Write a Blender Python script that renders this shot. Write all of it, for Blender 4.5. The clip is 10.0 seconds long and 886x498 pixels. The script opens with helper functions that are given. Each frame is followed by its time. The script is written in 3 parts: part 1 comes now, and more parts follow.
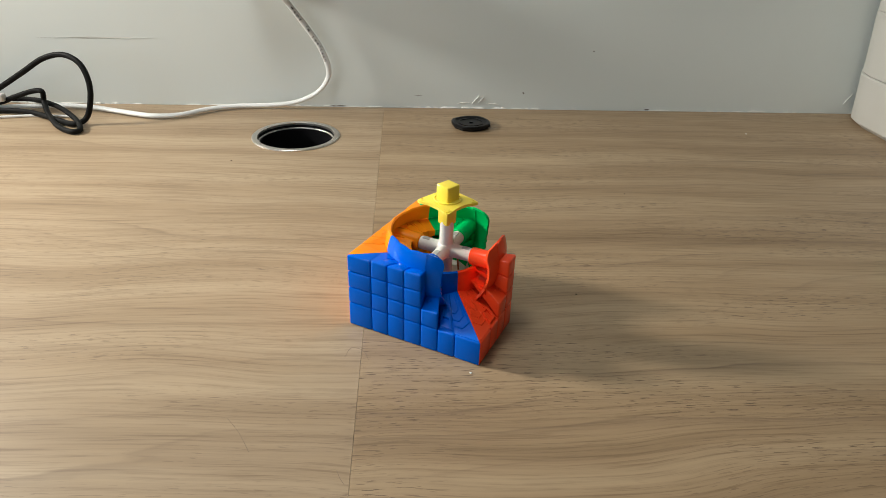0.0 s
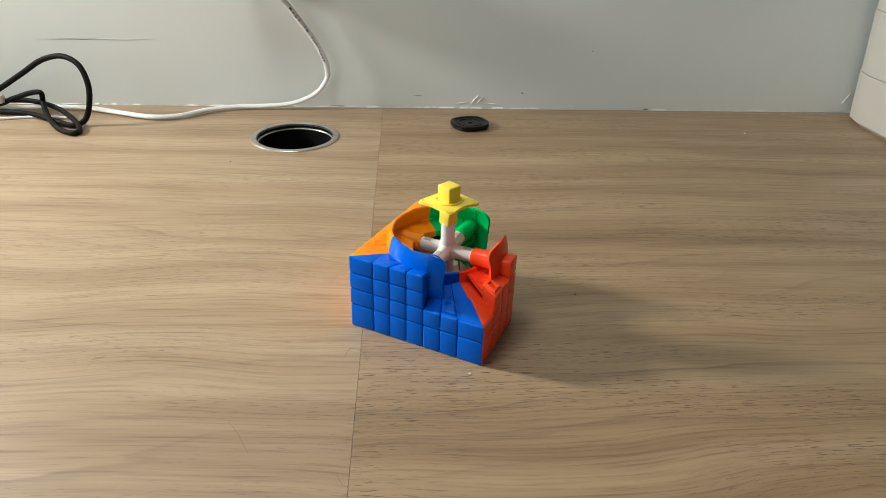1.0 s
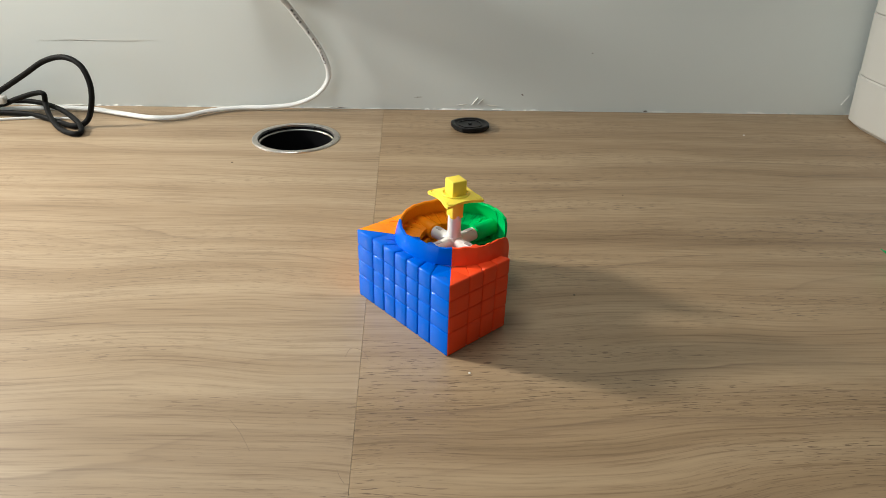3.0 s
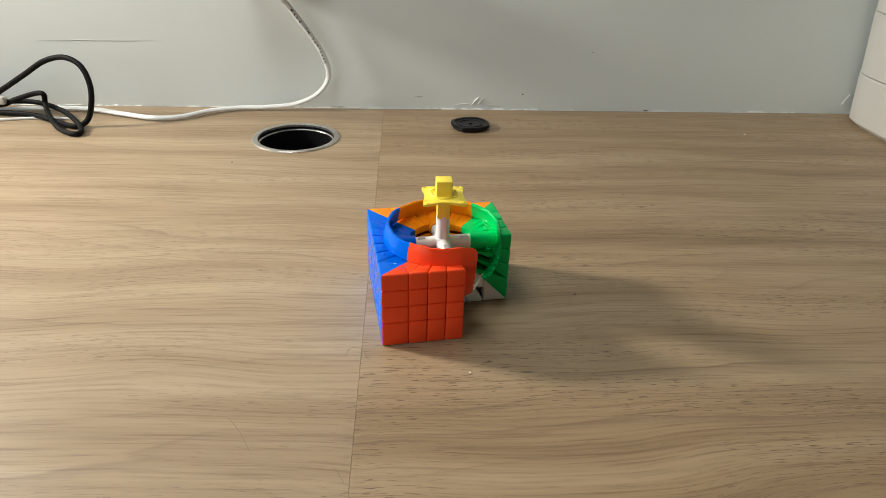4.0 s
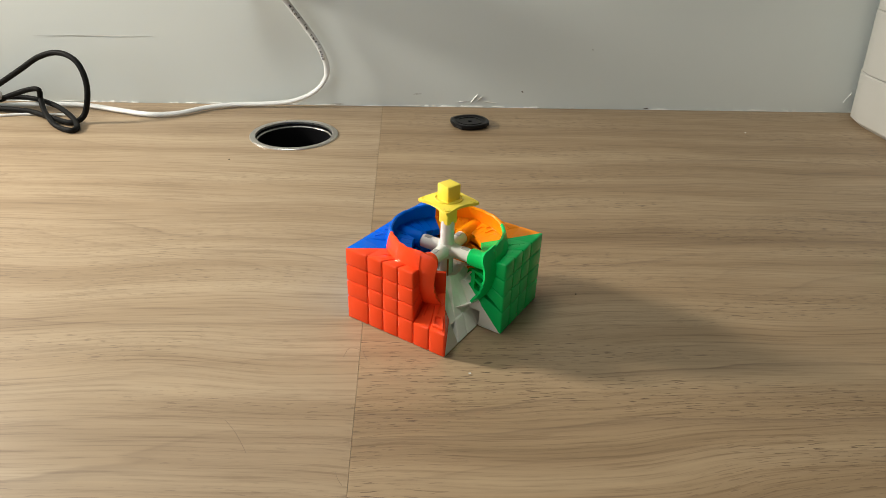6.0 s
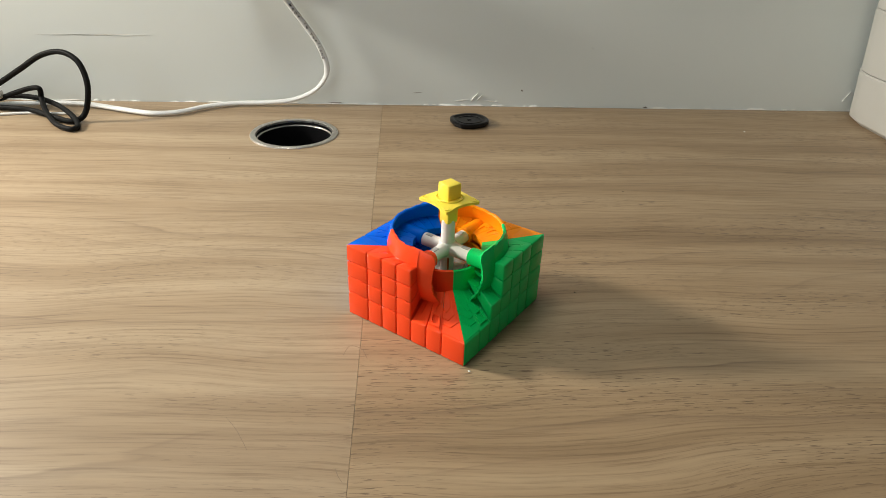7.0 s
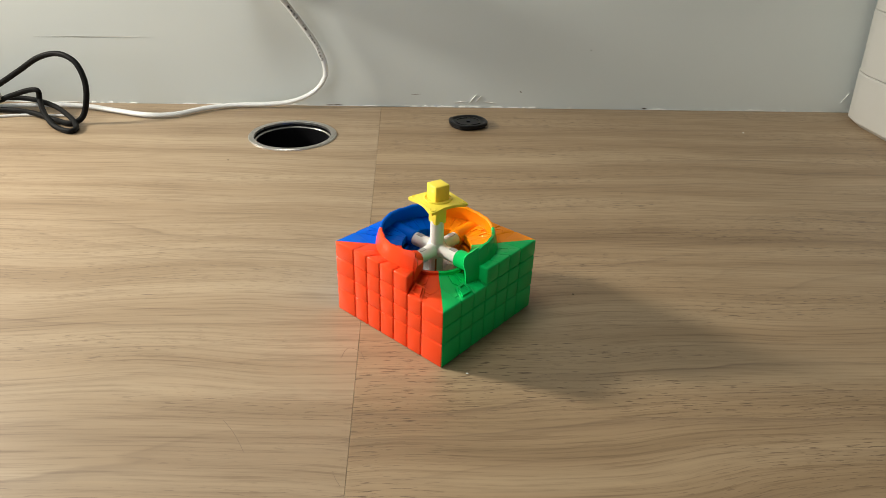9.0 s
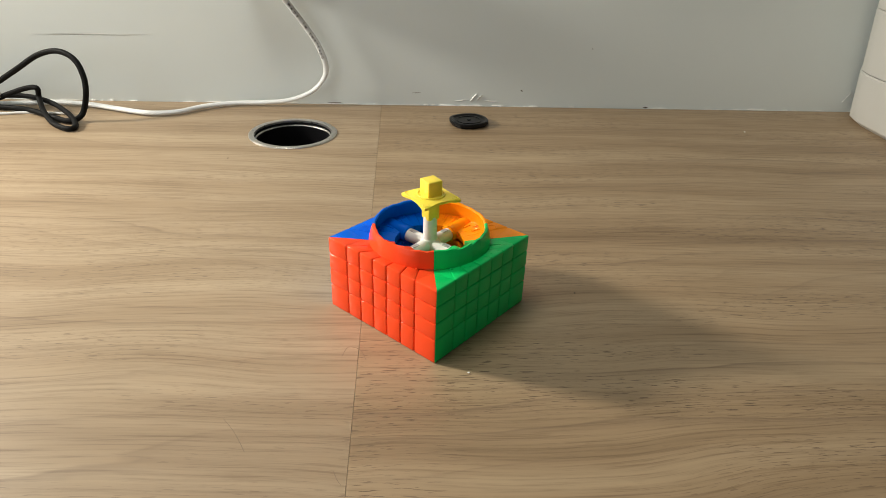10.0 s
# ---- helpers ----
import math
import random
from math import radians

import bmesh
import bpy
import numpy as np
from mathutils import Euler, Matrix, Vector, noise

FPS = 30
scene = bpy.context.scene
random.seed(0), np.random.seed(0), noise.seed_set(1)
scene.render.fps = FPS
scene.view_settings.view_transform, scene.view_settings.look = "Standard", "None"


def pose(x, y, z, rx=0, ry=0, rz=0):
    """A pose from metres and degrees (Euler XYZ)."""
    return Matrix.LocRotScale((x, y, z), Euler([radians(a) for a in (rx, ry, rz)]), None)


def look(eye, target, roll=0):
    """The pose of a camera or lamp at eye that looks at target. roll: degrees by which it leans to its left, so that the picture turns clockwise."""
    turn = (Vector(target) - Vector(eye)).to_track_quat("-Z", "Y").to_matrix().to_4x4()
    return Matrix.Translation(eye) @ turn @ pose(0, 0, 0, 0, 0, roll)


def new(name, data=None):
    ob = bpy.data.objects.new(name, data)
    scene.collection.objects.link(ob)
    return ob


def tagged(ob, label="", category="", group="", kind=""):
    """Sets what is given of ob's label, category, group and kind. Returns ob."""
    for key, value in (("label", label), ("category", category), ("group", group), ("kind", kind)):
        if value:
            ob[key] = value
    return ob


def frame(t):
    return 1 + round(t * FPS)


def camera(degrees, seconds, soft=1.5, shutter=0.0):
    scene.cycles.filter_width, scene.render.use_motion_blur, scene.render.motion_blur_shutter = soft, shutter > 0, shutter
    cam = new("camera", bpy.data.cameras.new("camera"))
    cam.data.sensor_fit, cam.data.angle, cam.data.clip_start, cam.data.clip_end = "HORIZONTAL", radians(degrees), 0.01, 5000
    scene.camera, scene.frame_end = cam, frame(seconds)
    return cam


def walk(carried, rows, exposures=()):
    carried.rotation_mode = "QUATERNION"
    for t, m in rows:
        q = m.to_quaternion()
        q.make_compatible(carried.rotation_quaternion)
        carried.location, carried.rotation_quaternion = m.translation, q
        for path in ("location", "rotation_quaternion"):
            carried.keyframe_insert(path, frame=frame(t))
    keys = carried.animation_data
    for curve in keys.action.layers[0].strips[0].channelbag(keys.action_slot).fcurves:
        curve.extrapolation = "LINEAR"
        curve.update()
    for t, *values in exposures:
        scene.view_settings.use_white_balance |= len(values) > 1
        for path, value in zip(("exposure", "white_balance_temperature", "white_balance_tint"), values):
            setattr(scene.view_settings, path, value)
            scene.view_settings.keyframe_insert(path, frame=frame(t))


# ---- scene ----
cam = camera(68.19, 10.0, soft=0.8)
walk(cam, [
    (0, look((0.00002, 0.00004, 0.19027), (-0.00032, 0.26139, 0.04296), 1.934)),
    (0.5, look((0.00006, -0.00075, 0.19081), (-0.00013, 0.26075, 0.04378), 1.951)),
    (1, look((0.00069, -0.00005, 0.19104), (0.00034, 0.26117, 0.04351), 1.761)),
    (1.5, look((0.00020, -0.00012, 0.19150), (0.00059, 0.26099, 0.04378), 2.023)),
    (2, look((-0.00011, 0.00119, 0.19013), (0.00048, 0.26236, 0.04251), 2.049)),
    (2.5, look((0.00019, -0.00240, 0.19224), (0.00026, 0.25896, 0.04496), 1.989)),
    (4, look((0.00074, -0.00191, 0.19093), (0.00010, 0.25969, 0.04409), 1.751)),
    (4.5, look((0.00049, -0.00254, 0.19241), (0.00024, 0.25887, 0.04522), 1.922)),
    (5, look((0.00031, -0.00210, 0.19198), (-0.00020, 0.25905, 0.04434), 1.877)),
    (5.5, look((-0.00028, 0.00237, 0.18939), (0.00008, 0.26356, 0.04182), 2.011)),
    (7, look((0.00005, 0.00048, 0.19066), (0.00044, 0.26117, 0.04219), 2.020)),
    (7.5, look((0.00002, 0.00046, 0.19048), (0.00025, 0.26142, 0.04249), 2.074)),
    (8, look((-0.00009, 0.00074, 0.19059), (0.00034, 0.26153, 0.04231), 2.081)),
    (8.5, look((-0.00013, 0.00278, 0.18935), (0.00064, 0.26348, 0.04091), 2.156)),
    (9, look((0.00086, 0.00114, 0.19067), (0.00132, 0.26212, 0.04271), 1.961)),
    (9.5, look((0.00008, 0.00012, 0.19073), (0.00092, 0.26123, 0.04302), 2.016)),
    (10, look((-0.00010, 0.00223, 0.18949), (0.00069, 0.26308, 0.04131), 2.105)),
], exposures=[(0.0, 0.06, 6280, 10), (0.5, 0.12, 6280, 10), (2.0, 0.06, 6250, 10), (2.5, 0.10, 6250, 10), (4.0, 0.13, 6330, 10), (5.5, 0.09, 6500, 10),
              (8.0, 0.11, 6500, 10), (9.0, 0.08, 6500, 10), (9.5, 0.14, 6500, 10), (10.0, 0.08, 6520, 10)])

# ---------------------------------------------------------------- world and lights
world = bpy.data.worlds.new("room_air")
scene.world = world
world.use_nodes = True
world.node_tree.nodes["Background"].inputs[0].default_value = (1.0, 0.95, 0.88, 1)
world.node_tree.nodes["Background"].inputs[1].default_value = 0.05


def area_lamp(name, m, sx, sy, watts, colour, spread=180):
    data = bpy.data.lights.new(name, "AREA")
    data.shape, data.size, data.size_y, data.energy, data.color = "RECTANGLE", sx, sy, watts, colour
    data.spread = radians(spread)
    ob = new(name, data)
    ob.matrix_world = m
    return ob


# low lamp beside the wall, off to the side of the desk
area_lamp("side_lamp_light", look((-0.74, 0.447, 0.345), (0.06, 0.24, 0.02)), 0.10, 0.09, 2.2, (1.0, 0.935, 0.81), 93)
# added fill from overhead, placed to even the desk; no fixture modelled
area_lamp("overhead_fill_light", look((-0.26, 0.26, 0.82), (-0.20, 0.28, 0.0)), 0.36, 0.28, 2.15, (1.0, 0.985, 0.915))
# added soft fill from beside and behind the camera, without an opening there
area_lamp("front_fill_light", look((-1.10, -0.85, 0.50), (0.0, 0.45, 0.05)), 0.9, 0.7, 4.2, (0.985, 1.0, 0.985))

# ---------------------------------------------------------------- materials


def nodes_of(name):
    m = bpy.data.materials.new(name)
    m.use_nodes = True
    t = m.node_tree
    return m, t, t.nodes["Principled BSDF"]


def add(t, kind, **values):
    nd = t.nodes.new(kind)
    for key, value in values.items():
        nd.inputs[key.replace("_", " ")].default_value = value
    return nd


def ramp(t, source, stops):
    nd = t.nodes.new("ShaderNodeValToRGB")
    e = nd.color_ramp.elements
    while len(e) < len(stops):
        e.new(0.5)
    for el, (at, col) in zip(e, stops):
        el.position, el.color = at, (*col, 1) if len(col) == 3 else col
    t.links.new(source, nd.inputs[0])
    return nd


def mixed(t, fac, a, b, how="MIX"):
    nd = t.nodes.new("ShaderNodeMix")
    nd.data_type, nd.blend_type = "RGBA", how
    for slot, value in ((0, fac), (6, a), (7, b)):
        if isinstance(value, (float, int)):
            nd.inputs[slot].default_value = value
        elif isinstance(value, tuple):
            nd.inputs[slot].default_value = (*value, 1)
        else:
            t.links.new(value, nd.inputs[slot])
    return nd.outputs[2]


def coords(t, scale=(1, 1, 1), turn=(0, 0, 0), shift=(0, 0, 0)):
    c = t.nodes.new("ShaderNodeTexCoord")
    mp = add(t, "ShaderNodeMapping", Scale=scale, Rotation=turn, Location=shift)
    t.links.new(c.outputs["Object"], mp.inputs[0])
    return mp.outputs[0]


def noise_tex(t, vector, scale, detail=4.0, rough=0.55, distort=0.0):
    nd = add(t, "ShaderNodeTexNoise", Scale=scale, Detail=detail, Roughness=rough, Distortion=distort)
    t.links.new(vector, nd.inputs["Vector"])
    return nd.outputs[0]


def bump(t, bsdf, height, strength, distance):
    nd = add(t, "ShaderNodeBump", Strength=strength, Distance=distance)
    t.links.new(height, nd.inputs["Height"])
    t.links.new(nd.outputs[0], bsdf.inputs["Normal"])


def plastic(name, colour, rough=0.18, sub=0.0, gloss=0.2):
    """Moulded glossy plastic with faint mottling and fine scuffs."""
    m, t, b = nodes_of(name)
    v = coords(t)
    n1 = noise_tex(t, v, 90, 3)
    dark = tuple(c * 0.97 for c in colour)
    t.links.new(mixed(t, n1, dark, colour), b.inputs["Base Color"])
    n2 = noise_tex(t, v, 900, 3)
    r = ramp(t, n2, [(0.3, (rough - 0.03,) * 3), (0.75, (rough + 0.04,) * 3)])
    t.links.new(r.outputs[0], b.inputs["Roughness"])
    bump(t, b, n1, 0.03, 0.0003)
    b.inputs["IOR"].default_value = 1.5
    b.inputs["Specular IOR Level"].default_value = gloss
    if sub:
        b.inputs["Subsurface Weight"].default_value = sub
        b.inputs["Subsurface Radius"].default_value = (0.004, 0.0025, 0.0015)
        b.inputs["Subsurface Scale"].default_value = 0.5
    return m


def maths(t, how, a, b):
    nd = t.nodes.new("ShaderNodeMath")
    nd.operation = how
    for slot, value in ((0, a), (1, b)):
        if isinstance(value, (float, int)):
            nd.inputs[slot].default_value = value
        else:
            t.links.new(value, nd.inputs[slot])
    return nd.outputs[0]


def wood(name, shift, tone, wave=10.0, pored=0.8, lined=0.5, rare=0.0):
    """Pale brown laminate: thin growth lines that bend into long arches, soft bands, fine streaks and short pores."""
    m, t, b = nodes_of(name)
    sep = t.nodes.new("ShaderNodeSeparateXYZ")
    t.links.new(coords(t, (1, 1, 1), (0, 0, 0), shift), sep.inputs[0])
    warp = noise_tex(t, coords(t, (2.2, 9, 1), (0, 0, 0), shift), 1.0, 2, 0.45)
    fray = noise_tex(t, coords(t, (14, 60, 1), (0, 0, 0), shift), 1.0, 3, 0.6)
    # the grain drifts up and down by a few millimetres along the board
    drift = noise_tex(t, coords(t, (4.0, 6, 1), (0, 0, 0), shift), 1.0, 2, 0.5)
    bent = t.nodes.new("ShaderNodeCombineXYZ")
    t.links.new(sep.outputs[0], bent.inputs[0])
    t.links.new(maths(t, "ADD", sep.outputs[1], maths(t, "MULTIPLY", drift, 0.045)), bent.inputs[1])

    def along(x, y):
        nd = t.nodes.new("ShaderNodeVectorMath")
        nd.operation = "MULTIPLY"
        t.links.new(bent.outputs[0], nd.inputs[0])
        nd.inputs[1].default_value = (x, y, 1)
        return nd.outputs[0]

    lines = maths(t, "ADD", maths(t, "MULTIPLY", sep.outputs[1], 62.0), maths(t, "ADD", maths(t, "MULTIPLY", warp, wave), maths(t, "MULTIPLY", fray, 0.5)))
    saw = maths(t, "FRACT", lines, 0.0)
    thin = ramp(t, saw, [(0.0, (0, 0, 0)), (0.70, (0.10,) * 3), (0.90, (0.45,) * 3), (0.955, (1, 1, 1)), (1.0, (0.0,) * 3)])
    where = ramp(t, noise_tex(t, coords(t, (5, 26, 1), (0, 0, 0), shift), 1.0, 2, 0.5), [(0.38, (0.08,) * 3), (0.66, (1, 1, 1))])
    line = maths(t, "MULTIPLY", thin.outputs[0], where.outputs[0])
    band = noise_tex(t, along(1.6, 30), 1.3, 4, 0.55)
    col = ramp(t, band, [(0.28, (0.275, 0.193, 0.118)), (0.45, (0.385, 0.282, 0.182)), (0.60, (0.445, 0.338, 0.228)), (0.74, (0.485, 0.375, 0.256))])
    tinted = mixed(t, 1.0, col.outputs[0], tone, "MULTIPLY")
    fine = noise_tex(t, along(16, 620), 1.0, 4, 0.7)
    streak = ramp(t, fine, [(0.32, (0.68, 0.645, 0.61)), (0.50, (1, 1, 1)), (0.70, (1.10, 1.09, 1.07))])
    c1 = mixed(t, 1.0, tinted, streak.outputs[0], "MULTIPLY")
    c2 = mixed(t, maths(t, "MULTIPLY", line, lined), c1, (0.165, 0.108, 0.066))
    pores = ramp(t, noise_tex(t, along(120, 1500), 1.0, 2, 0.5), [(0.595 + rare, (0, 0, 0)), (0.65 + rare, (1, 1, 1))])
    spread = ramp(t, noise_tex(t, coords(t, (3, 16, 1), (0, 0, 0), shift), 1.6, 2, 0.5), [(0.44 + rare, (0, 0, 0)), (0.58 + rare, (1, 1, 1))])
    c3 = mixed(t, maths(t, "MULTIPLY", maths(t, "MULTIPLY", pores.outputs[0], spread.outputs[0]), pored), c2, (0.115, 0.072, 0.045))
    t.links.new(c3, b.inputs["Base Color"])
    rr = ramp(t, fine, [(0.3, (0.52,) * 3), (0.7, (0.40,) * 3)])
    t.links.new(rr.outputs[0], b.inputs["Roughness"])
    bump(t, b, fine, 0.2, 0.0002)
    return m


def painted(name, colour, rough=0.7, bumpy=0.25):
    m, t, b = nodes_of(name)
    v = coords(t)
    n1, n2 = noise_tex(t, v, 6, 4), noise_tex(t, v, 300, 4)
    t.links.new(mixed(t, n1, tuple(c * 0.93 for c in colour), colour), b.inputs["Base Color"])
    b.inputs["Roughness"].default_value = rough
    bump(t, b, n2, bumpy, 0.0005)
    return m


def metal(name, colour, rough):
    m, t, b = nodes_of(name)
    b.inputs["Base Color"].default_value = (*colour, 1)
    b.inputs["Metallic"].default_value = 1
    n = noise_tex(t, coords(t), 400, 4)
    r = ramp(t, n, [(0.3, (rough,) * 3), (0.8, (rough + 0.15,) * 3)])
    t.links.new(r.outputs[0], b.inputs["Roughness"])
    return m


RED = plastic("red_plastic", (0.98, 0.082, 0.02))
GREEN = plastic("green_plastic", (0.004, 0.56, 0.13))
BLUE = plastic("blue_plastic", (0.0, 0.13, 0.74), gloss=0.14)
ORANGE = plastic("orange_plastic", (1.0, 0.30, 0.006))
WHITE = plastic("white_plastic", (0.90, 0.885, 0.81), 0.32)
YELLOW = plastic("yellow_plastic", (1.0, 0.78, 0.09), sub=0.15)
SLOT = plastic("grey_plastic", (0.42, 0.42, 0.41), 0.4)
CORE = plastic("core_white_plastic", (0.86, 0.85, 0.81), 0.22)
BLACK = plastic("black_plastic", (0.007, 0.007, 0.008), 0.33)
RUBBER = plastic("black_cable_rubber", (0.006, 0.006, 0.006), 0.6, gloss=0.12)
PVC = plastic("white_cable_pvc", (0.80, 0.815, 0.81), 0.4)
INK = plastic("dark_ink", (0.04, 0.04, 0.045), 0.6)
CASE = painted("white_case_plastic", (0.64, 0.63, 0.59), 0.45, 0.12)
WALL = painted("wall_paint", (0.77, 0.825, 0.815), 0.75, 0.10)
PLASTER = painted("flaked_plaster", (0.86, 0.86, 0.83), 0.9, 0.5)
STAIN = painted("dark_stain", (0.10, 0.08, 0.06), 0.8, 0.1)
CRACK = painted("cracked_paint", (0.36, 0.36, 0.34), 0.8, 0.1)
SCRATCH = painted("scratched_laminate", (0.25, 0.18, 0.12), 0.7, 0.1)
STEEL = metal("brushed_steel", (0.62, 0.60, 0.57), 0.25)
DARKSTEEL = metal("blackened_steel", (0.10, 0.09, 0.085), 0.25)
COPPER = metal("copper_spring", (0.45, 0.16, 0.09), 0.35)
FLOORING = painted("floor_vinyl", (0.35, 0.32, 0.28), 0.6, 0.2)
WOOD_A = wood("oak_laminate", (0.3, 0.7, 0), (0.91, 0.895, 0.855), 9.0, 0.65, 0.48, 0.015)
WOOD_B = wood("oak_laminate_second_board", (4.1, 2.3, 0), (0.87, 0.825, 0.735), 6.0, 0.9, 0.64)

# ---------------------------------------------------------------- mesh helpers


def finish(name, bm, mats, parent=None, label="", smooth=30):
    bmesh.ops.recalc_face_normals(bm, faces=bm.faces)
    me = bpy.data.meshes.new(name)
    bm.to_mesh(me)
    bm.free()
    for m in mats if isinstance(mats, (list, tuple)) else [mats]:
        me.materials.append(m)
    if smooth:
        me.polygons.foreach_set("use_smooth", [True] * len(me.polygons))
        me.set_sharp_from_angle(angle=radians(smooth))
    ob = new(name, me)
    if parent:
        ob.parent = parent
    if label:
        tagged(ob, label)
    return ob


def part(name, bm, material, parent, label=""):
    return finish(name, bm, material, parent, label)


def box_into(bm, lo, hi, bevel=0.0, segments=2, m=None):
    """A box from lo to hi, bevelled, added to bm."""
    b = bmesh.new()
    bmesh.ops.create_cube(b, size=1)
    for v in b.verts:
        v.co = Vector([(l + h) / 2 + c * (h - l) for l, h, c in zip(lo, hi, v.co)])
    if bevel:
        bmesh.ops.bevel(b, geom=b.edges[:], offset=bevel, segments=segments, profile=0.5, affect="EDGES")
    if m:
        bmesh.ops.transform(b, matrix=m, verts=b.verts)
    join_into(bm, b)


def join_into(bm, b):
    made = {v: bm.verts.new(v.co) for v in b.verts}
    for f in b.faces:
        nf = bm.faces.new([made[v] for v in f.verts])
        nf.material_index = f.material_index
    b.free()


def lathe(profile, steps=48, squareness=0.0):
    """A turned body from (radius, z) pairs; squareness pulls the round towards a square."""
    bm = bmesh.new()
    rings = []
    for r, z in profile:
        ring = []
        for k in range(steps):
            a = 2 * math.pi * k / steps
            q = 1 + squareness * (1 / max(abs(math.cos(a)), abs(math.sin(a))) - 1)
            ring.append(bm.verts.new((r * q * math.cos(a), r * q * math.sin(a), z)))
        rings.append(ring)
    for a, b in zip(rings, rings[1:]):
        for k in range(steps):
            bm.faces.new((a[k], a[(k + 1) % steps], b[(k + 1) % steps], b[k]))
    return bm, rings


def tube(points, rx, ry=None, sides=12, per=8, flat_up=None):
    """A cable through the points (Catmull-Rom), round or flattened."""
    ry = ry or rx
    p = [Vector(q) for q in points]
    p = [p[0] * 2 - p[1]] + p + [p[-1] * 2 - p[-2]]
    line = []
    for i in range(1, len(p) - 2):
        for k in range(per):
            s = k / per
            line.append(0.5 * (2 * p[i] + (p[i + 1] - p[i - 1]) * s + (2 * p[i - 1] - 5 * p[i] + 4 * p[i + 1] - p[i + 2]) * s * s
                               + (3 * p[i] - p[i - 1] - 3 * p[i + 1] + p[i + 2]) * s ** 3))
    line.append(p[-2])
    bm = bmesh.new()
    rings = []
    up = Vector((0, 0, 1))
    for i, q in enumerate(line):
        d = (line[min(i + 1, len(line) - 1)] - line[max(i - 1, 0)]).normalized()
        if flat_up:
            up = Vector(flat_up(i / len(line)))
        side = d.cross(up).normalized()
        top = side.cross(d).normalized()
        if not flat_up:
            up = top
        rings.append([bm.verts.new(q + side * (rx * math.cos(2 * math.pi * k / sides)) + top * (ry * math.sin(2 * math.pi * k / sides))) for k in range(sides)])
    for a, b in zip(rings, rings[1:]):
        for k in range(sides):
            bm.faces.new((a[k], a[(k + 1) % sides], b[(k + 1) % sides], b[k]))
    bm.faces.new(rings[0][::-1])
    bm.faces.new(rings[-1])
    return bm


# ---------------------------------------------------------------- the room and the desk
TURN = math.degrees(math.atan(0.068))          # the desk and wall lie askew to the camera
DESK = pose(0, 0.6130, 0, 0, 0, TURN)          # origin on the wall's foot, x along the wall
DX0, DX1, DY0 = -0.80, 0.80, -1.0
SEAM = -0.0615
HOLE = Vector((-0.1326, -0.0829))
HOLE_R = 0.0325


def desk_board(name, x0, x1, mat, hole, label):
    """A board of the desk top, 25 mm thick, grain along x."""
    bm = bmesh.new()
    if hole is None:
        box_into(bm, (x0, DY0, -0.025), (x1, -0.001, 0), 0.00015, 1)
    else:
        n = 48
        ring = [(hole.x + HOLE_R * math.cos(2 * math.pi * k / n), hole.y + HOLE_R * math.sin(2 * math.pi * k / n)) for k in range(n)]
        cor = []
        for k in range(n):
            a = 2 * math.pi * k / n
            c, s = math.cos(a), math.sin(a)
            tx = ((x1 if c > 0 else x0) - hole.x) / c if abs(c) > 1e-9 else 1e9
            ty = ((-0.001 if s > 0 else DY0) - hole.y) / s if abs(s) > 1e-9 else 1e9
            d = min(tx, ty)
            cor.append((hole.x + d * c, hole.y + d * s))
        # outer outline gets its true corners
        for cx, cy in ((x0, DY0), (x1, DY0), (x0, -0.001), (x1, -0.001)):
            way = math.atan2(cy - hole.y, cx - hole.x)
            k = min(range(n), key=lambda i: abs((way - math.atan2(cor[i][1] - hole.y, cor[i][0] - hole.x) + math.pi) % (2 * math.pi) - math.pi))
            cor[k] = (cx, cy)
        layers = [[bm.verts.new((*q, z)) for q in pts] for pts, z in ((ring, 0), (cor, 0), (cor, -0.025), (ring, -0.025))]
        for a, b in zip(layers, layers[1:] + layers[:1]):
            for k in range(n):
                bm.faces.new((a[k], a[(k + 1) % n], b[(k + 1) % n], b[k]))
    ob = finish(name, bm, mat, smooth=20)
    ob.matrix_world = DESK
    return tagged(ob, label, "desk", kind="structure")


desk_board("desk_top_1", DX0, SEAM - 0.00006, WOOD_A, HOLE, "brown oak laminate desk board with a cable hole")
desk_board("desk_top_2", SEAM + 0.00006, DX1, WOOD_B, None, "brown oak laminate desk board with long grain")


def slab(name, lo, hi, mat, label, category, m=DESK):
    bm = bmesh.new()
    box_into(bm, lo, hi)
    ob = finish(name, bm, mat, smooth=0)
    ob.matrix_world = m
    return tagged(ob, label, category, kind="structure")


slab("wall_north", (-1.6, 0.0, -0.75), (1.6, 0.12, 1.75), WALL, "off-white painted wall behind the desk", "wall")
slab("wall_south", (-1.6, -2.7, -0.75), (1.6, -2.58, 1.75), WALL, "plain off-white painted wall", "wall")
slab("wall_west", (-1.72, -2.7, -0.75), (-1.6, 0.12, 1.75), WALL, "plain off-white painted wall", "wall")
slab("wall_east", (1.6, -2.7, -0.75), (1.72, 0.12, 1.75), WALL, "plain off-white painted wall", "wall")
slab("ceiling", (-1.72, -2.7, 1.75), (1.72, 0.12, 1.85), WALL, "plain white ceiling", "ceiling")
slab("floor", (-1.72, -2.7, -0.85), (1.72, 0.12, -0.75), FLOORING, "plain grey vinyl floor", "floor")



